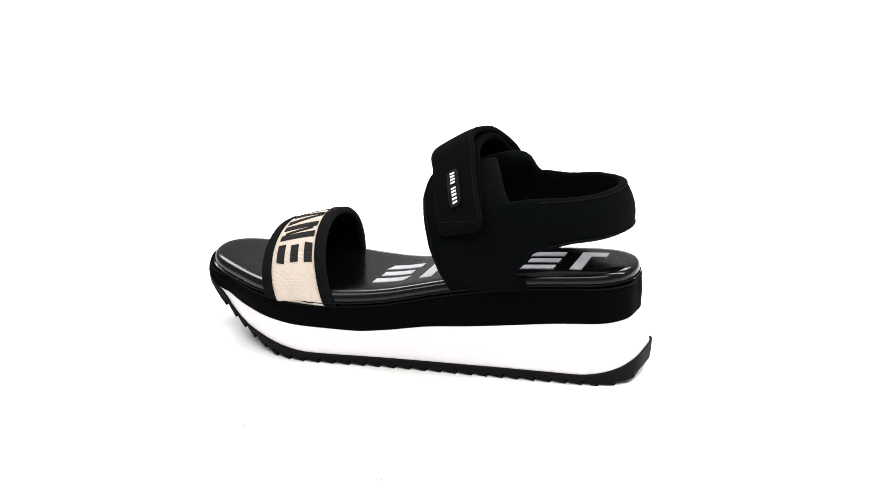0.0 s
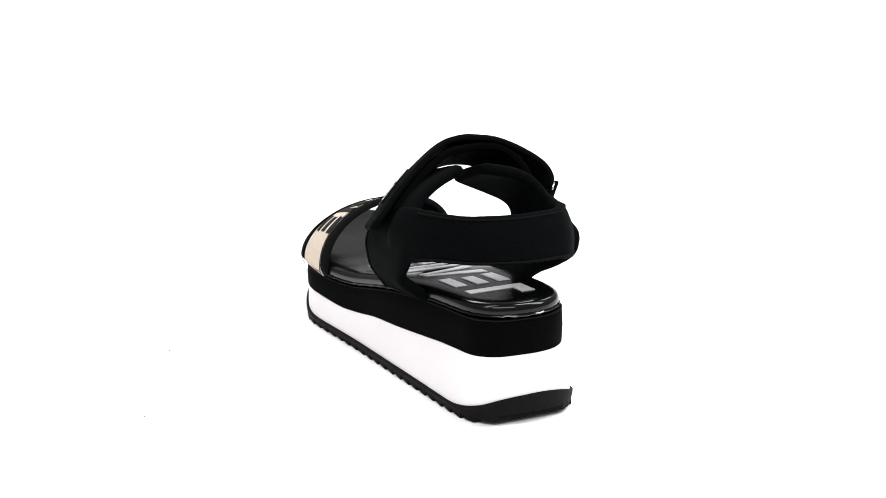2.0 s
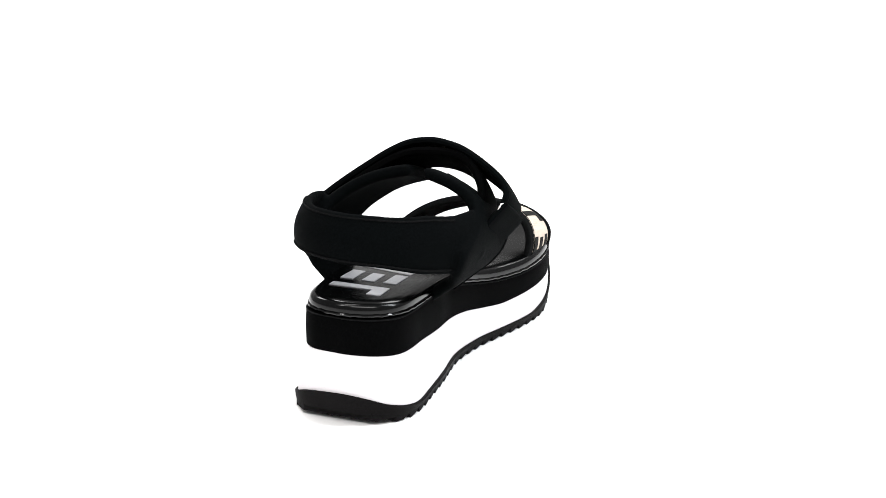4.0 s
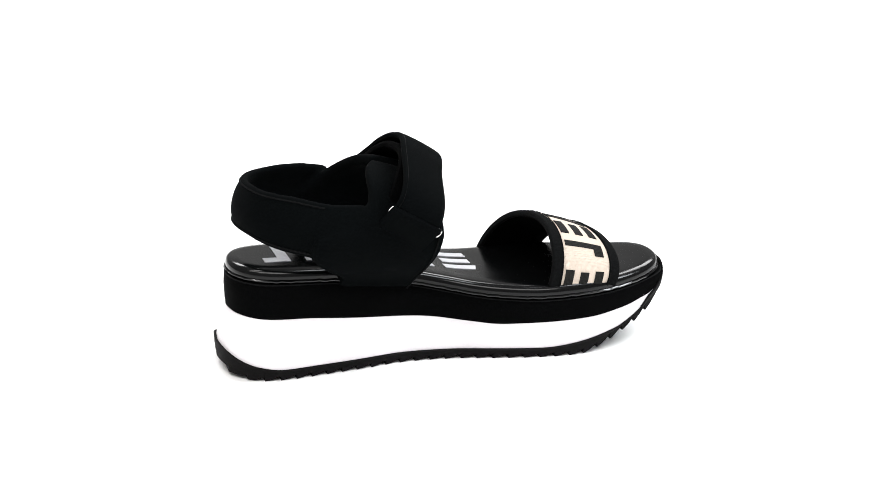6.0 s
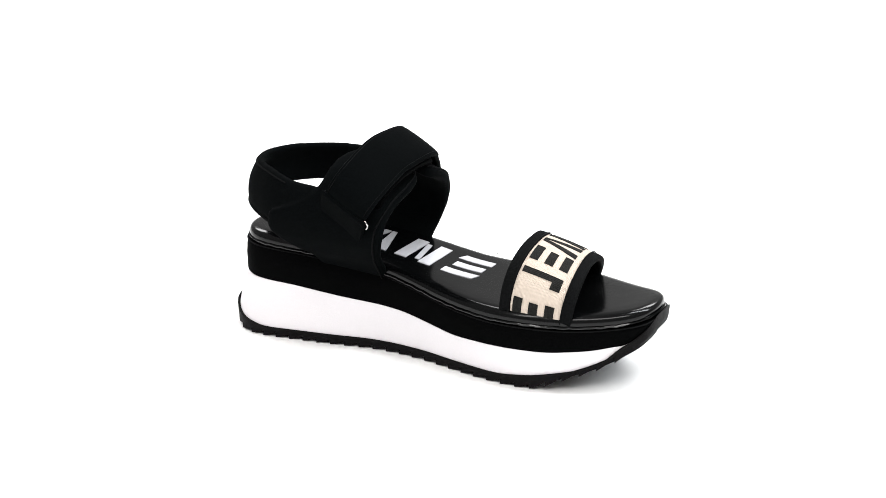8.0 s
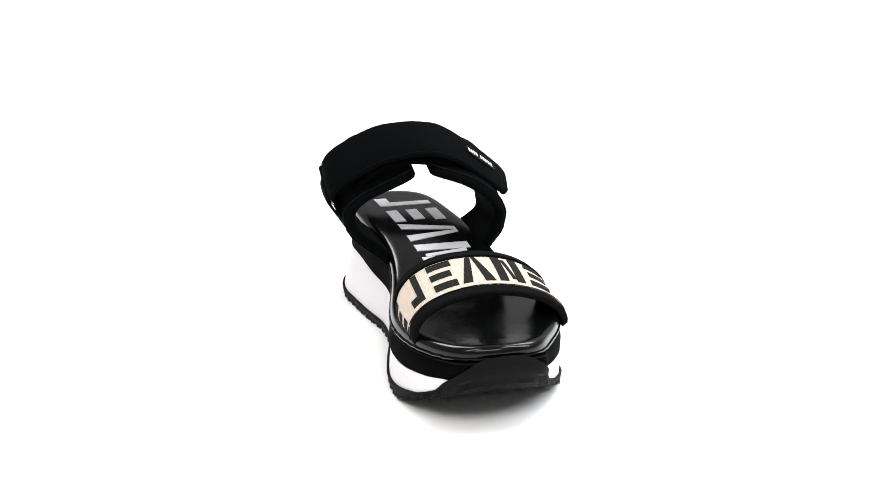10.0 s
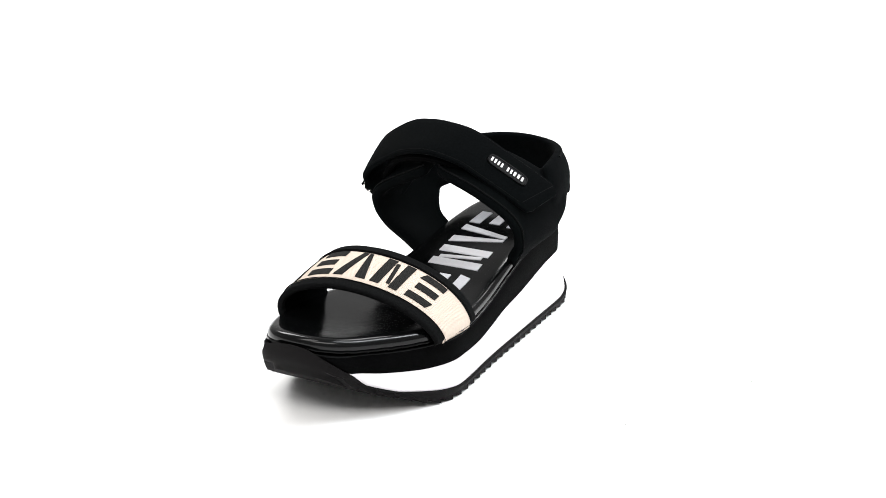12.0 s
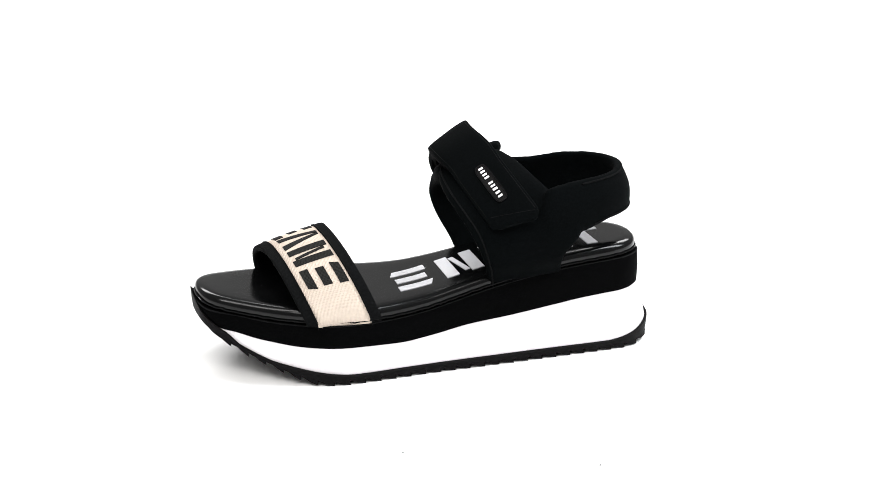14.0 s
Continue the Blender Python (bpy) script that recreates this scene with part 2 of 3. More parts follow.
def sole():
    outsole = part("outsole", lofted([
        ring(lambda x: 0.030, under), ring(lambda x: 0.014, under), ring(lambda x: 0.0065, under), ring(lambda x: 0.0055, lambda x: z_bottom(x) + lug_depth(x)),
        ring(lambda x: 0.0006, lambda x: z_bottom(x) + lug_depth(x) + 0.0002), ring(lambda x: 0.0, lambda x: (z_bottom(x) + lug_depth(x)) * 0.6 + z_rubber(x) * 0.4),
        ring(lambda x: -0.0003, lambda x: z_rubber(x) - 0.0006), ring(lambda x: 0.0004, lambda x: z_rubber(x) + 0.0001),
        ring(lambda x: 0.006, lambda x: z_rubber(x) - 0.0003), ring(lambda x: 0.030, lambda x: z_rubber(x) - 0.002)],
        cap_first=True, cap_last=True), RUBBER, sandal, "black ridged rubber outsole curling up over the toe")
    # tread lugs: saw teeth across the sole, points to the rear
    x, step = -0.1460, 0.0094

    def edge_y(xx, side):
        near = sorted((abs(p.x - xx), p.y) for p in LOOP if (p.y > spine_y(xx)) == side)
        (d0, y0), (d1, y1) = near[0], near[1]
        return (y0 * d1 + y1 * d0) / max(d0 + d1, 1e-9)
    while x < 0.1245:
        x0, x1 = x, x + step * 0.985
        a = (edge_y(x0, False), edge_y(x0, True))
        b = (edge_y(x1, False), edge_y(x1, True))
        xm = x0 + (x1 - x0) * 0.45
        m = (edge_y(xm, False), edge_y(xm, True))
        tip = z_bottom(x0)
        sections = [(x0, a, tip), (xm, m, z_bottom(xm) + 0.33 * lug_depth(xm)), (x1, b, z_bottom(x1) + lug_depth(x1) - 0.0001)]
        rings = []
        for xx, (y0, y1), z in sections:
            up = z_bottom(xx) + lug_depth(xx) + 0.0010
            rings.append([(xx, y0 + 0.0004, up), (xx, y1 - 0.0004, up), (xx, y1 - 0.0004, z), (xx, y0 + 0.0004, z)])
        part("tread_lug", lofted(rings, cap_first=True, cap_last=True), RUBBER, outsole, smooth=False)
        x += step
    part("midsole", lofted([
        ring(lambda x: 0.03, lambda x: z_rubber(x) - 0.0005), ring(lambda x: 0.0014, z_rubber), ring(lambda x: 0.0012 + 0.18 * flare(x), lambda x: z_rubber(x) * 0.75 + mid_top(x) * 0.25),
        ring(lambda x: 0.0008 + 0.62 * flare(x), lambda x: z_rubber(x) * 0.4 + mid_top(x) * 0.6),
        ring(lambda x: 0.0004 + flare(x), mid_top), ring(lambda x: 0.006 + flare(x), mid_top), ring(lambda x: 0.032, mid_top)],
        cap_first=True, cap_last=True), EVA, sandal, "thick white moulded foam midsole, taller at the heel")
    platform = part("platform", lofted([
        ring(lambda x: 0.03, lambda x: mid_top(x) - 0.0006), ring(lambda x: 0.0012 + flare(x), lambda x: mid_top(x) - 0.0004),
        ring(lambda x: flare(x) - 0.0001, lambda x: mid_top(x) + 0.0007),
        ring(lambda x: flare(x) - 0.0004, lambda x: (mid_top(x) + foam_top(x)) / 2),
        ring(lambda x: flare(x) + 0.0002, lambda x: foam_top(x) - 0.0012), ring(lambda x: flare(x) + 0.0010, foam_top),
        ring(lambda x: flare(x) + 0.006, lambda x: foam_top(x) + 0.0002), ring(lambda x: 0.032, foam_top)],
        cap_first=True, cap_last=True), WRAP, sandal, "black fabric-wrapped platform layer")
    part("seam", tube([p for i, p in enumerate(ring(lambda x: flare(x) + 0.0004, lambda x: foam_top(x) - 0.0003))], 0.0005, 5, closed=True), THREAD, platform)
    insole = part("insole", lofted([
        ring(lambda x: flare(x) + 0.0060, lambda x: z_top(x) - 0.0003, 30), ring(lambda x: flare(x) + 0.0014, lambda x: z_top(x) + 0.0003, 30),
        ring(lambda x: flare(x) + 0.0002, lambda x: z_top(x) + 0.0018, 30), ring(lambda x: flare(x) + 0.0000, lambda x: z_top(x) + 0.0045, 30),
        ring(lambda x: flare(x) + 0.0006, lambda x: z_top(x) + 0.0066, 30), ring(lambda x: flare(x) + 0.0018, lambda x: z_top(x) + 0.0080, 30),
        ring(lambda x: flare(x) + 0.0036, lambda x: z_top(x) + 0.0088, 30), ring(lambda x: flare(x) + 0.0075, insole_z, 30),
        ring(lambda x: 0.017, insole_z, 40), ring(lambda x: 0.023, insole_z, 40), ring(lambda x: 0.03, insole_z, 40),
        ring(lambda x: 0.038, insole_z, 40), ring(lambda x: 0.1, insole_z, 40)], cap_first=True),
        LEATHER, sandal, "glossy black padded leather footbed")
    part("rim_seam", tube([p + Vector((0, 0, 0.0003 * math.sin(i * 2.1) * math.sin(i * 0.37))) for i, p in enumerate(ring(lambda x: flare(x) - 0.0002, lambda x: z_top(x) + 0.0019, 30))],
                          0.0007, 6, closed=True), PATENT, insole, "glossy rolled seam of the footbed")


def insole_z(x):
    return z_top(x) + 0.0091


sole()

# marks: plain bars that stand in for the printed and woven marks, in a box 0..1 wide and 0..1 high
BARS = {
    "hook": [[(0.45, 0.0), (0.78, 0.0), (0.78, 1.0), (0.45, 1.0)], [(0.02, 0.0), (0.45, 0.0), (0.45, 0.24), (0.02, 0.24)]],
    "rungs": [[(0.05, 0.0), (0.95, 0.0), (0.95, 0.22), (0.05, 0.22)], [(0.05, 0.39), (0.85, 0.39), (0.85, 0.61), (0.05, 0.61)],
              [(0.05, 0.78), (0.95, 0.78), (0.95, 1.0), (0.05, 1.0)]],
    "wedge": [[(0.0, 0.0), (0.30, 0.0), (0.52, 1.0), (0.36, 1.0)], [(0.70, 0.0), (1.0, 0.0), (0.66, 1.0), (0.55, 1.0)]],
    "posts": [[(0.04, 0.0), (0.34, 0.0), (0.34, 1.0), (0.04, 1.0)], [(0.66, 0.0), (0.96, 0.0), (0.96, 1.0), (0.66, 1.0)],
              [(0.52, 0.10), (0.64, 0.10), (0.48, 0.90), (0.36, 0.90)]],
    "steps": [[(0.04, 0.0), (0.86, 0.0), (0.96, 0.22), (0.04, 0.22)], [(0.12, 0.39), (0.90, 0.39), (0.90, 0.61), (0.12, 0.61)],
              [(0.04, 0.78), (0.94, 0.78), (0.94, 1.0), (0.14, 1.0)]],
}


def bar_mesh(polys, place, lift, cuts=5):
    """Thin raised bars on a curved face: place(u, v, height) gives the surface."""
    bm = bmesh.new()
    for quad in polys:
        a, b, c, d = (Vector((*p, 0)) for p in quad)
        top = [[bm.verts.new(place(*(a.lerp(b, i / cuts).lerp(d.lerp(c, i / cuts), j / cuts)).xy, lift) * K) for i in range(cuts + 1)] for j in range(cuts + 1)]
        for j in range(cuts):
            for i in range(cuts):
                bm.faces.new((top[j][i], top[j][i + 1], top[j + 1][i + 1], top[j + 1][i]))
        edge = top[0] + [r[-1] for r in top[1:]] + top[-1][-2::-1] + [r[0] for r in top[-2:0:-1]]
        low = []
        uv = [(i / cuts, 0) for i in range(cuts + 1)] + [(1, j / cuts) for j in range(1, cuts + 1)] \
            + [(i / cuts, 1) for i in range(cuts - 1, -1, -1)] + [(0, j / cuts) for j in range(cuts - 1, 0, -1)]
        for s, t in uv:
            q = a.lerp(b, s).lerp(d.lerp(c, s), t)
            low.append(bm.verts.new(place(q.x, q.y, -0.0002) * K))
        for i in range(len(edge)):
            j = (i + 1) % len(edge)
            bm.faces.new((edge[i], edge[j], low[j], low[i]))
    return bm


def insole_marks():
    insole = next(o for o in sandal.children if o.name == "insole")
    for kind, x0, x1 in (("hook", -0.1215, -0.1005), ("rungs", -0.0965, -0.0730), ("wedge", -0.0700, -0.0430), ("posts", -0.0385, -0.0130), ("steps", -0.0075, 0.0170)):
        def place(u, v, h):
            x = x0 + (x1 - x0) * u
            return Vector((x, -0.0078 + 0.070 * (x + 0.105) + 0.0350 * v, insole_z(x) + 0.0001 + h))
        part("printed_mark", bar_mesh(BARS[kind], place, 0.00035), SILVER, insole, "silver foil bars printed on the footbed", smooth=False)


insole_marks()


# ---------------------------------------------------------------- front strap
def strap_centre(f):
    """The arch of the front strap, f from 0 (inner foot) to 1 (outer foot): centre, width direction, half width."""
    a = math.pi * f
    y = 0.0122 - (0.0446 + 0.0069 * math.sqrt(max(math.sin(a), 0))) * math.cos(a) - 0.0115 * math.sin(a)
    z = 0.0368 + 0.0361 * max(math.sin(a), 0) ** 0.90
    x = 0.0695 + 0.0078 * math.sin(a) - 0.0160 * f ** 1.6
    top = math.sin(a) ** 0.8 if math.sin(a) > 0 else 0.0
    way = Vector((1, 0, -0.32 * top)).normalized()
    return Vector((x, y, z)), way, 0.0225 - 0.0018 * top + 0.0014 * math.sin(math.pi * min(2 * f, 1))


def strap_at(f, v, h):
    """A place on the strap's outer face: v from -1 (rear edge) to 1 (toe edge), h metres outwards."""
    c, way, half = strap_centre(f)
    e = 0.004
    t = strap_centre(min(f + e, 1))[0] - strap_centre(max(f - e, 0))[0]
    n = t.cross(way)
    n = -n if n.z < 0 and abs(n.z) > abs(n.y) * 0.2 or (n.y * (c.y - 0.0065) < 0 and abs(n.y) > abs(n.z)) else n
    n.normalize()
    crown = 0.0012 * (1 - v * v)
    return c + way * half * v + n * (h + crown)


def front_strap():
    rows = [i / 48 for i in range(49)]
    strap = part("front_strap", grid_band(rows, -0.98, 0.98, 0.0, 0.0030), LINING, sandal, "black-edged cream woven front strap")
    part("webbing", grid_band(rows, -0.70, 0.70, 0.0007, 0.0014), WEBBING, strap, "cream woven webbing band")
    for v0, v1 in ((-1.0, -0.68), (0.68, 1.0)):
        part("piping", grid_band(rows, v0, v1, 0.0013, 0.0040), TRIM, strap, "black padded edge binding")
    for v in (-0.71, 0.71):
        pts = [strap_at(f, v, 0.0015) for f in rows]
        part("stitching", tube(pts, 0.00028, 5), THREAD, strap)
    for kind, f0, f1 in (("rungs", 0.045, 0.135), ("hook", 0.215, 0.312), ("rungs", 0.336, 0.444), ("wedge", 0.455, 0.575), ("posts", 0.588, 0.696), ("steps", 0.716, 0.828)):
        def place(u, v, h):
            return strap_at(f0 + (f1 - f0) * u, 0.51 - 1.12 * v, 0.0008 + h)
        part("woven_mark", bar_mesh(BARS[kind], place, 0.0003), WOVEN, strap, "black woven bars", smooth=True)


def grid_band(rows, v0, v1, lift, thick):
    cols = edged(7, 0.1)
    g = [[strap_at(f, v0 + (v1 - v0) * c, lift) for c in cols] for f in rows]
    return sheet(g, thick, grid_normals(g, lambda p: Vector((0, p.y - 0.0065, p.z - 0.03))))


front_strap()


# ---------------------------------------------------------------- ankle: quarters, heel strap, closing strap
def columns(table):
    n = len(table)
    return [curve1([(i / (n - 1), row[k]) for i, row in enumerate(table)]) for k in range(len(table[0]))]


def quarter(table):
    """The faces of a padded side panel from rows (y, z, x of front edge, x of rear edge, y and z of the front edge) going up from the platform."""
    fy, fz, ff, fr, gy, gz = columns(table)
    rows, cols = edged(26, 0.03), edged(14, 0.06)
    g = [[Vector((ff(w) + (fr(w) - ff(w)) * c, fy(w) + (gy(w) - fy(w)) * ((1 - c) ** 1.5 + 0.35 * c ** 4 * math.sin(math.pi * w)),
                  fz(w) + (gz(w) - fz(w)) * (1 - c) ** 1.2)) for c in cols] for w in rows]
    nrm = grid_normals(g, lambda p: Vector((0, p.y - 0.003, p.z - 0.08)))
    return sheet(g, 0.0072, nrm), [g[i][2] + nrm[i][2] * 0.0001 for i in range(1, len(rows) - 1)]


outer_rows = [(0.0375, 0.0510, -0.0370, -0.0860, 0.0435, 0.0450), (0.0485, 0.0590, -0.0345, -0.0815, 0.0495, 0.0555), (0.0570, 0.067, -0.0310, -0.0805, 0.0550, 0.066),
              (0.0595, 0.079, -0.0270, -0.0895, 0.0555, 0.0760), (0.0590, 0.090, -0.0235, -0.0930, 0.0520, 0.0845), (0.0550, 0.100, -0.0195, -0.0830, 0.0455, 0.0920),
              (0.0480, 0.108, -0.0160, -0.0740, 0.0370, 0.0985), (0.0360, 0.116, -0.0132, -0.0660, 0.0275, 0.1045), (0.0210, 0.122, -0.0125, -0.0600, 0.0170, 0.1090),
              (0.0090, 0.1245, -0.0135, -0.0550, 0.0080, 0.1120), (0.0030, 0.1250, -0.0160, -0.0530, 0.0030, 0.1140)]
inner_rows = [(-0.0195, 0.0490, -0.0350, -0.0800, -0.0180, 0.0445), (-0.0315, 0.0585, -0.0320, -0.0805, -0.0315, 0.0565), (-0.0420, 0.067, -0.0275, -0.0920, -0.0425, 0.066),
              (-0.0490, 0.078, -0.0240, -0.1020, -0.0485, 0.0755), (-0.0520, 0.089, -0.0220, -0.1000, -0.0500, 0.0840), (-0.0510, 0.099, -0.0210, -0.0770, -0.0470, 0.0905),
              (-0.0465, 0.1095, -0.0200, -0.0670, -0.0400, 0.0960), (-0.0370, 0.1185, -0.0192, -0.0645, -0.0305, 0.1005), (-0.0260, 0.1230, -0.0170, -0.0630, -0.0210, 0.1050),
              (-0.0150, 0.1250, -0.0165, -0.0600, -0.0130, 0.1090), (-0.0080, 0.1255, -0.0180, -0.0560, -0.0075, 0.1120)]


def heel_strap():
    """The faces of the strap round the heel, and the lines of its upper and lower binding."""
    plan = path([(-0.066, 0.0585, 0), (-0.090, 0.0558, 0), (-0.112, 0.0475, 0), (-0.1290, 0.0310, 0), (-0.1368, 0.0050, 0), (-0.1300, -0.0220, 0),
                 (-0.1125, -0.0375, 0), (-0.091, -0.0468, 0), (-0.066, -0.0520, 0)], 60)
    low = curve1([(0, 0.082), (0.10, 0.0805), (0.25, 0.0862), (0.42, 0.0868), (0.58, 0.0858), (0.75, 0.0790), (0.88, 0.0755), (1, 0.080)])
    high = curve1([(0, 0.1095), (0.06, 0.1118), (0.13, 0.1135), (0.25, 0.1142), (0.5, 0.1155), (0.75, 0.1128), (0.90, 0.1085), (1, 0.1080)])
    rows = edged(9, 0.10)
    g = []
    for w in rows:
        line = []
        for i, p in enumerate(plan):
            s = i / 59
            z = low(s) + (high(s) - low(s)) * w
            lean = 0.0035 * math.sin(math.pi * w) - 0.007 * w
            d = (p - Vector((-0.085, 0.002, 0))).normalized()
            line.append(Vector((p.x, p.y, z)) + d * lean)
        g.append(line)
    return sheet(g, 0.0055, grid_normals(g, lambda p: Vector((p.x + 0.085, p.y - 0.002, 0)))), [g[-3][8:-8], g[2][10:-10]]


def ankle_collar():
    """The padded collar: both side panels and the heel strap run into one another without a step."""
    joined, lines = bmesh.new(), []
    for bm, extra in (quarter(outer_rows), quarter(inner_rows), heel_strap()):
        me = bpy.data.meshes.new("piece")
        bmesh.ops.recalc_face_normals(bm, faces=bm.faces)
        bm.to_mesh(me)
        bm.free()
        joined.from_mesh(me)
        bpy.data.meshes.remove(me)
        lines += extra if isinstance(extra[0], list) else [extra]
    collar = part("ankle_collar", joined, FABRIC, sandal, "padded black neoprene ankle collar with heel strap")
    blend = collar.modifiers.new("blend", "REMESH")
    blend.mode, blend.voxel_size, blend.use_smooth_shade = "VOXEL", 0.0011, True
    ease = collar.modifiers.new("ease", "SMOOTH")
    ease.factor, ease.iterations = 0.5, 6
    for line in lines:
        part("binding", tube(line, 0.0006, 5), TRIM, collar)


ankle_collar()

OVER = [(-0.0430, -0.0555, 0.0985), (-0.0390, -0.0562, 0.1055), (-0.0350, -0.0482, 0.1142), (-0.0305, -0.0285, 0.1250), (-0.0270, -0.0160, 0.1284),
        (-0.0249, -0.0040, 0.1297), (-0.0262, 0.0080, 0.1280), (-0.0310, 0.0190, 0.1231), (-0.0352, 0.0312, 0.1149), (-0.0420, 0.0465, 0.1036), (-0.0512, 0.0640, 0.0888)]
over_path = path(OVER, 61)


UNDER = [(-0.0420, -0.0430, 0.0975), (-0.0380, -0.0410, 0.1098), (-0.0315, -0.0300, 0.1212), (-0.0285, -0.0140, 0.1255), (-0.0290, 0.0050, 0.1248),
         (-0.0330, 0.0190, 0.1195), (-0.0385, 0.0345, 0.1090), (-0.0450, 0.0490, 0.0970)]
under_path = path(UNDER, 61)


def over_at(f, v, h, line=None):
    """A place on the closing strap: f from 0 (ring) to 1 (end of the flap), v from -1 (rear) to 1 (front)."""
    line = line or over_path
    s = min(max(f, 0), 1) * 60
    i = min(int(s), 59)
    c = line[i].lerp(line[i + 1], s - i)
    t = (line[min(i + 2, 60)] - line[max(i - 1, 0)]).normalized()
    lean = curve1([(0, 0.58), (0.22, 0.61), (0.5, 0.50), (1, 0.50)])(f)
    way = Vector((math.sqrt(1 - lean * lean), 0.0, -lean))
    way = (way - t * way.dot(t)).normalized()
    n = t.cross(way).normalized()
    if n.dot(c - Vector((-0.035, 0, 0.085))) < 0:
        n = -n
    return c + way * 0.0153 * v + n * (h + 0.0008 * (1 - v * v))


def closing_strap():
    rows, cols = edged(64, 0.015), edged(8, 0.08)
    g = []
    for f in rows:
        tight = 1.0 if f < 0.94 else 1 - 0.42 * ((f - 0.94) / 0.06) ** 3
        g.append([over_at(f - 0.050 * f ** 8 * c, (2 * c - 1) * tight, 0.002) for c in cols])
    strap = part("closing_strap", sheet(g, 0.0042, grid_normals(g, lambda p: p - Vector((-0.035, 0, 0.085)))), FABRIC, sandal,
                 "black hook-and-loop closing strap over the instep")
    for v in (-0.86, 0.86):
        part("stitching", tube([over_at(0.02 + (0.94 if v < 0 else 0.86) * i / 60, v, 0.0017) for i in range(61)], 0.0002, 5), THREAD, strap)
    part("stitching", tube([over_at(0.965 - 0.075 * i / 12, -0.8 + 1.6 * i / 12, 0.0019) for i in range(13)], 0.0002, 5), THREAD, strap)
    g = [[over_at(f, -1 + 2 * c * (1 - 1.3 * max(f - 0.6, 0)), 0.0008, under_path) for c in cols] for f in rows]
    part("loop_layer", sheet(g, 0.0050, grid_normals(g, lambda p: p - Vector((-0.035, 0, 0.085)))), LINING, strap)
    # label: a dark rounded patch with a raised rim
    f0, f1, vm, hv = 0.684, 0.866, -0.06, 0.27
    rim = []
    for k in range(48):
        a = math.tau * k / 48
        cx, sx = math.cos(a), math.sin(a)
        u = math.copysign(abs(cx) ** 0.35, cx)
        w = math.copysign(abs(sx) ** 0.6, sx)
        rim.append((0.5 * (f0 + f1) + 0.5 * (f1 - f0) * u, vm + hv * w))
    label = part("label", lofted([[over_at(f, v, 0.0018) for f, v in rim], [over_at(f, v, 0.0030) for f, v in rim],
                                  [over_at(0.5 * (f0 + f1) + (f - 0.5 * (f0 + f1)) * 0.96, vm + (v - vm) * 0.86, 0.0031) for f, v in rim],
                                  [over_at(0.5 * (f0 + f1) + (f - 0.5 * (f0 + f1)) * 0.94, vm + (v - vm) * 0.80, 0.0027) for f, v in rim]],
                                 cap_first=True, cap_last=True), GEL, strap, "dark rubber brand label with white bars")
    widths = [0.085, 0.085, 0.085, 0.085, 0.07, 0.085, 0.085, 0.10, 0.10, 0.09]
    x = 0.07
    for i, wd in enumerate(widths):
        if i != 4:
            a, b = f0 + (f1 - f0) * x, f0 + (f1 - f0) * (x + wd * 0.50)

            def place(u, v, h):
                return over_at(a + (b - a) * u, vm + hv * (0.36 - 0.72 * v), 0.0029 + h)
            part("label_bar", bar_mesh([[(0, 0), (1, 0), (1, 1), (0, 1)]], place, 0.0002, 2), WHITE, label, smooth=False)
        x += wd
    return strap


closing_strap()


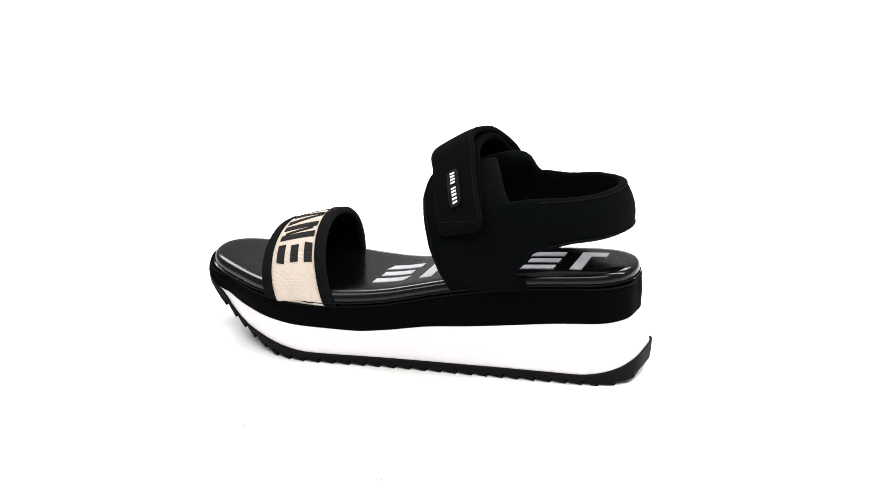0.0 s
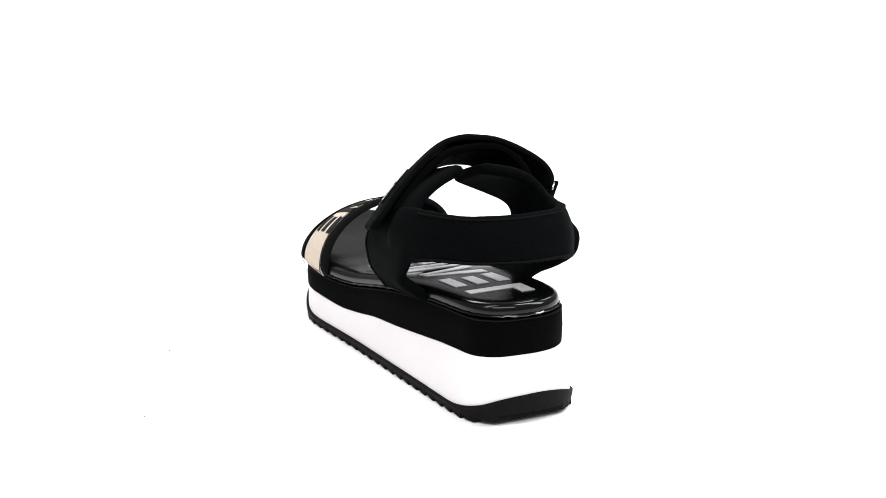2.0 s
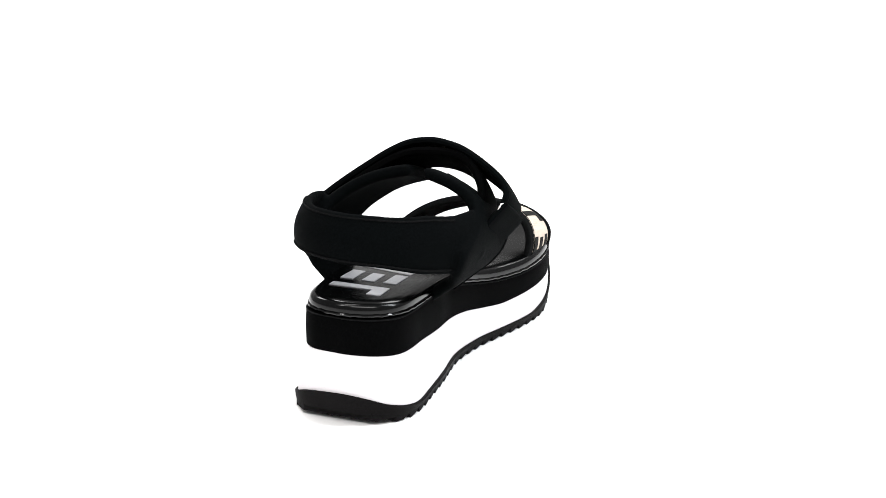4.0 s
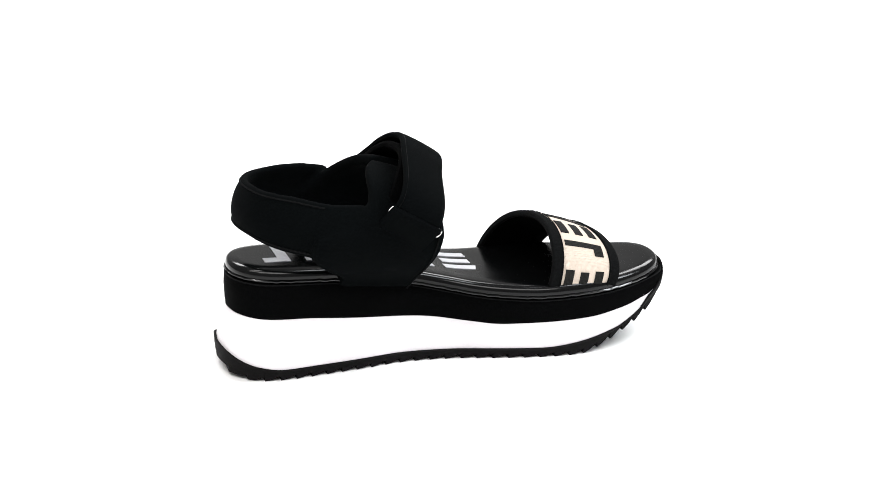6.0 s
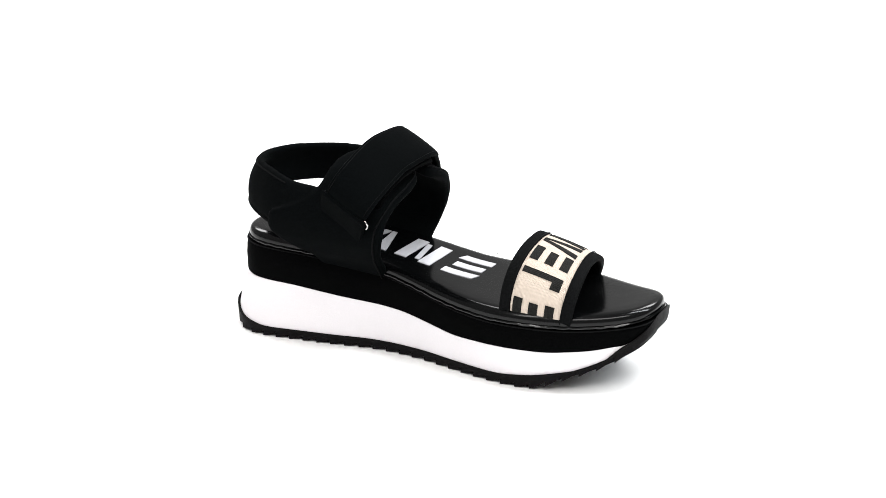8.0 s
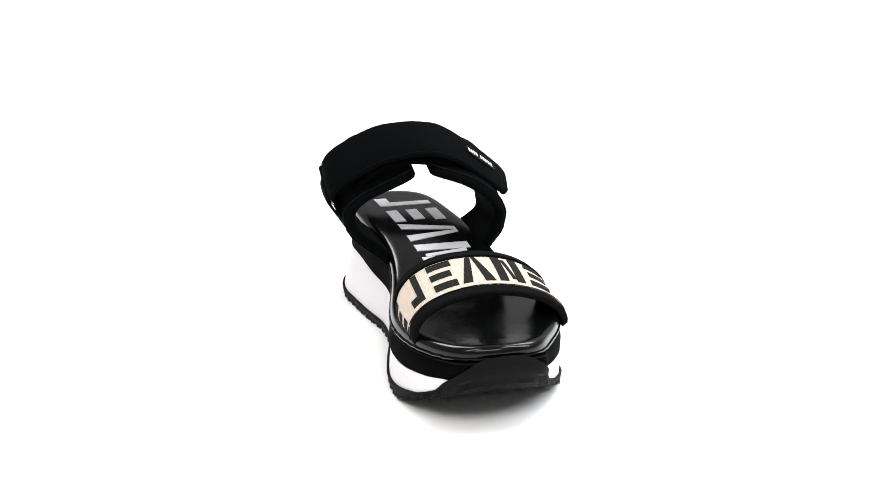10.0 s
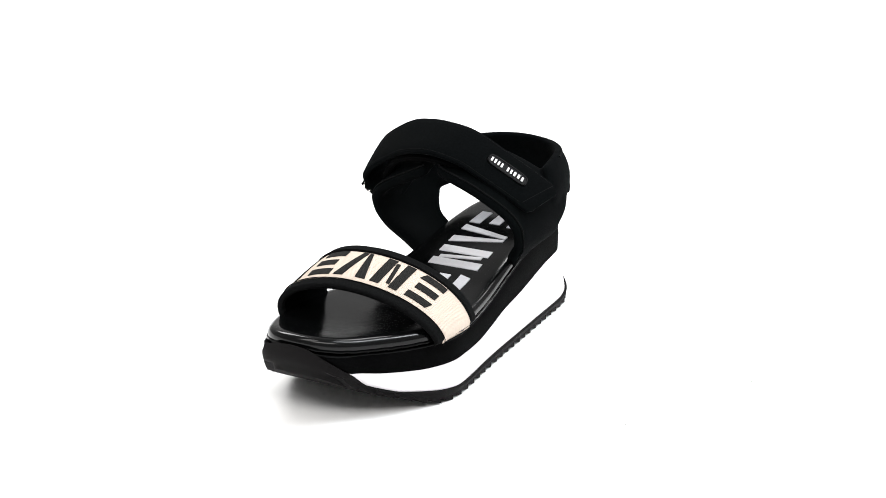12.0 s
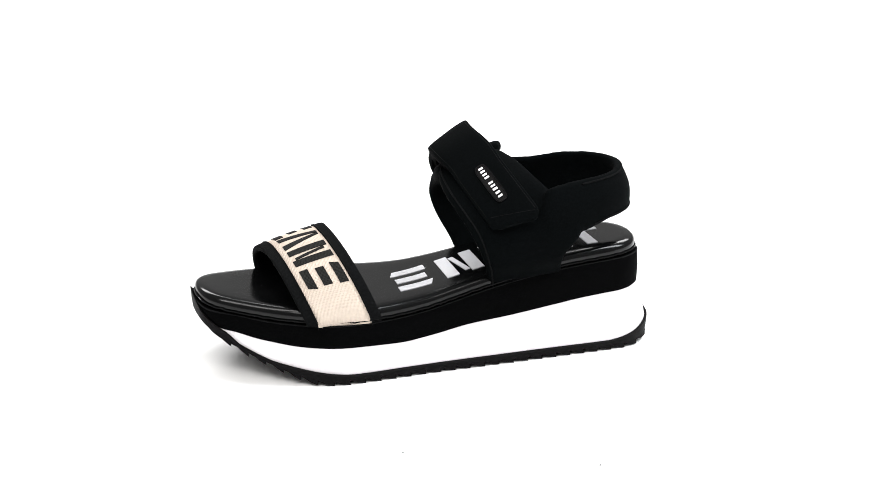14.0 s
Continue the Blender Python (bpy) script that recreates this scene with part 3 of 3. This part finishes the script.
def ring_and_tab():
    """The flat metal loop at the inner side and the tab that holds it."""
    c, a, b = over_at(0.0, 0, 0.0005), over_at(0.0, -1, 0.0005), over_at(0.0, 1, 0.0005)
    way = (b - a).normalized()
    down = Vector((0, 0.35, -0.75)).normalized()
    down = (down - way * down.dot(way)).normalized()
    pts = []
    for k in range(40):
        t = math.tau * k / 40
        cx, sx = math.cos(t), math.sin(t)
        pts.append(c + way * (0.0008 + 0.0170 * math.copysign(abs(cx) ** 0.4, cx)) + down * 0.0036 * math.copysign(abs(sx) ** 0.5, sx) + Vector((0, 0.0012, 0)))
    loop = part("strap_ring", tube(pts, 0.00055, 8, closed=True), METAL, sandal, "flat nickel loop holding the closing strap")
    rows, cols = edged(8, 0.08), edged(6, 0.08)
    n = way.cross(down)
    n = n if n.y < 0 else -n
    g = [[c + way * 0.0165 * (2 * v - 1) + down * (-0.0035 + 0.0275 * w) + n * (0.0026 - 0.0026 * w) for v in cols] for w in rows]
    part("ring_tab", sheet(g, 0.0040, grid_normals(g, lambda p: Vector((0, -1, 0)))), FABRIC, sandal, "black tab folded through the loop")


ring_and_tab()


# ---------------------------------------------------------------- dust on the white surface
def speck(x, y, long, wide, turn):
    bm = bmesh.new()
    for sx, sy, sz in ((-1, -0.3, 0), (-0.4, 0.8, 0), (0.6, 0.9, 0), (1, -0.2, 0), (0.2, -1, 0), (0, 0, 1)):
        bm.verts.new((sx * long / 2, sy * wide / 2, sz * 0.0004 + 0.00002))
    v = list(bm.verts)
    for i in range(5):
        bm.faces.new((v[i], v[(i + 1) % 5], v[5]))
    bm.faces.new(v[4::-1])
    me = bpy.data.meshes.new("dust_speck")
    bmesh.ops.recalc_face_normals(bm, faces=bm.faces)
    bm.to_mesh(me)
    bm.free()
    me.materials.append(DUST)
    ob = tagged(new("dust_speck", me), "tiny dark dust speck on the white surface", "dust speck", "dust on the white surface")
    return ob, Vector((x, y, 0)), turn


SPECKS = [speck(-0.0487, 0.1843, 0.0019, 0.0013, 20), speck(0.0400, 0.1475, 0.0016, 0.0012, 70)]

# ---------------------------------------------------------------- the turn of the table
TURN = [(0.0, 0.0), (0.5, -11.61), (1.0, -23.10), (1.5, -34.65), (2.0, -46.15), (2.5, -57.90), (3.0, -69.65), (3.5, -81.30), (4.0, -93.30),
        (4.5, -105.80), (5.0, -118.60), (5.5, -131.40), (6.0, -143.70), (6.5, -154.75), (7.0, -165.15), (7.5, -175.60), (8.0, -186.45),
        (8.5, -198.00), (9.0, -210.20), (9.5, -222.75), (10.0, -235.20), (10.5, -247.26), (11.0, -258.70), (11.5, -270.05), (12.0, -281.40),
        (12.5, -292.85), (13.0, -304.30), (13.5, -315.65), (14.0, -326.75)]
BASE = pose(-0.01038, 0.00692, 0, 0, 0, 161.0)  # where the sandal stands on the table at the start


def motions():
    for thing, local in [(sandal, pose(0, 0, 0))] + [(ob, pose(p.x, p.y, 0, 0, 0, turn)) for ob, p, turn in SPECKS]:
        walk(thing, [(t, pose(0, 0, 0, 0, 0, a) @ BASE @ local) for t, a in TURN])


motions()
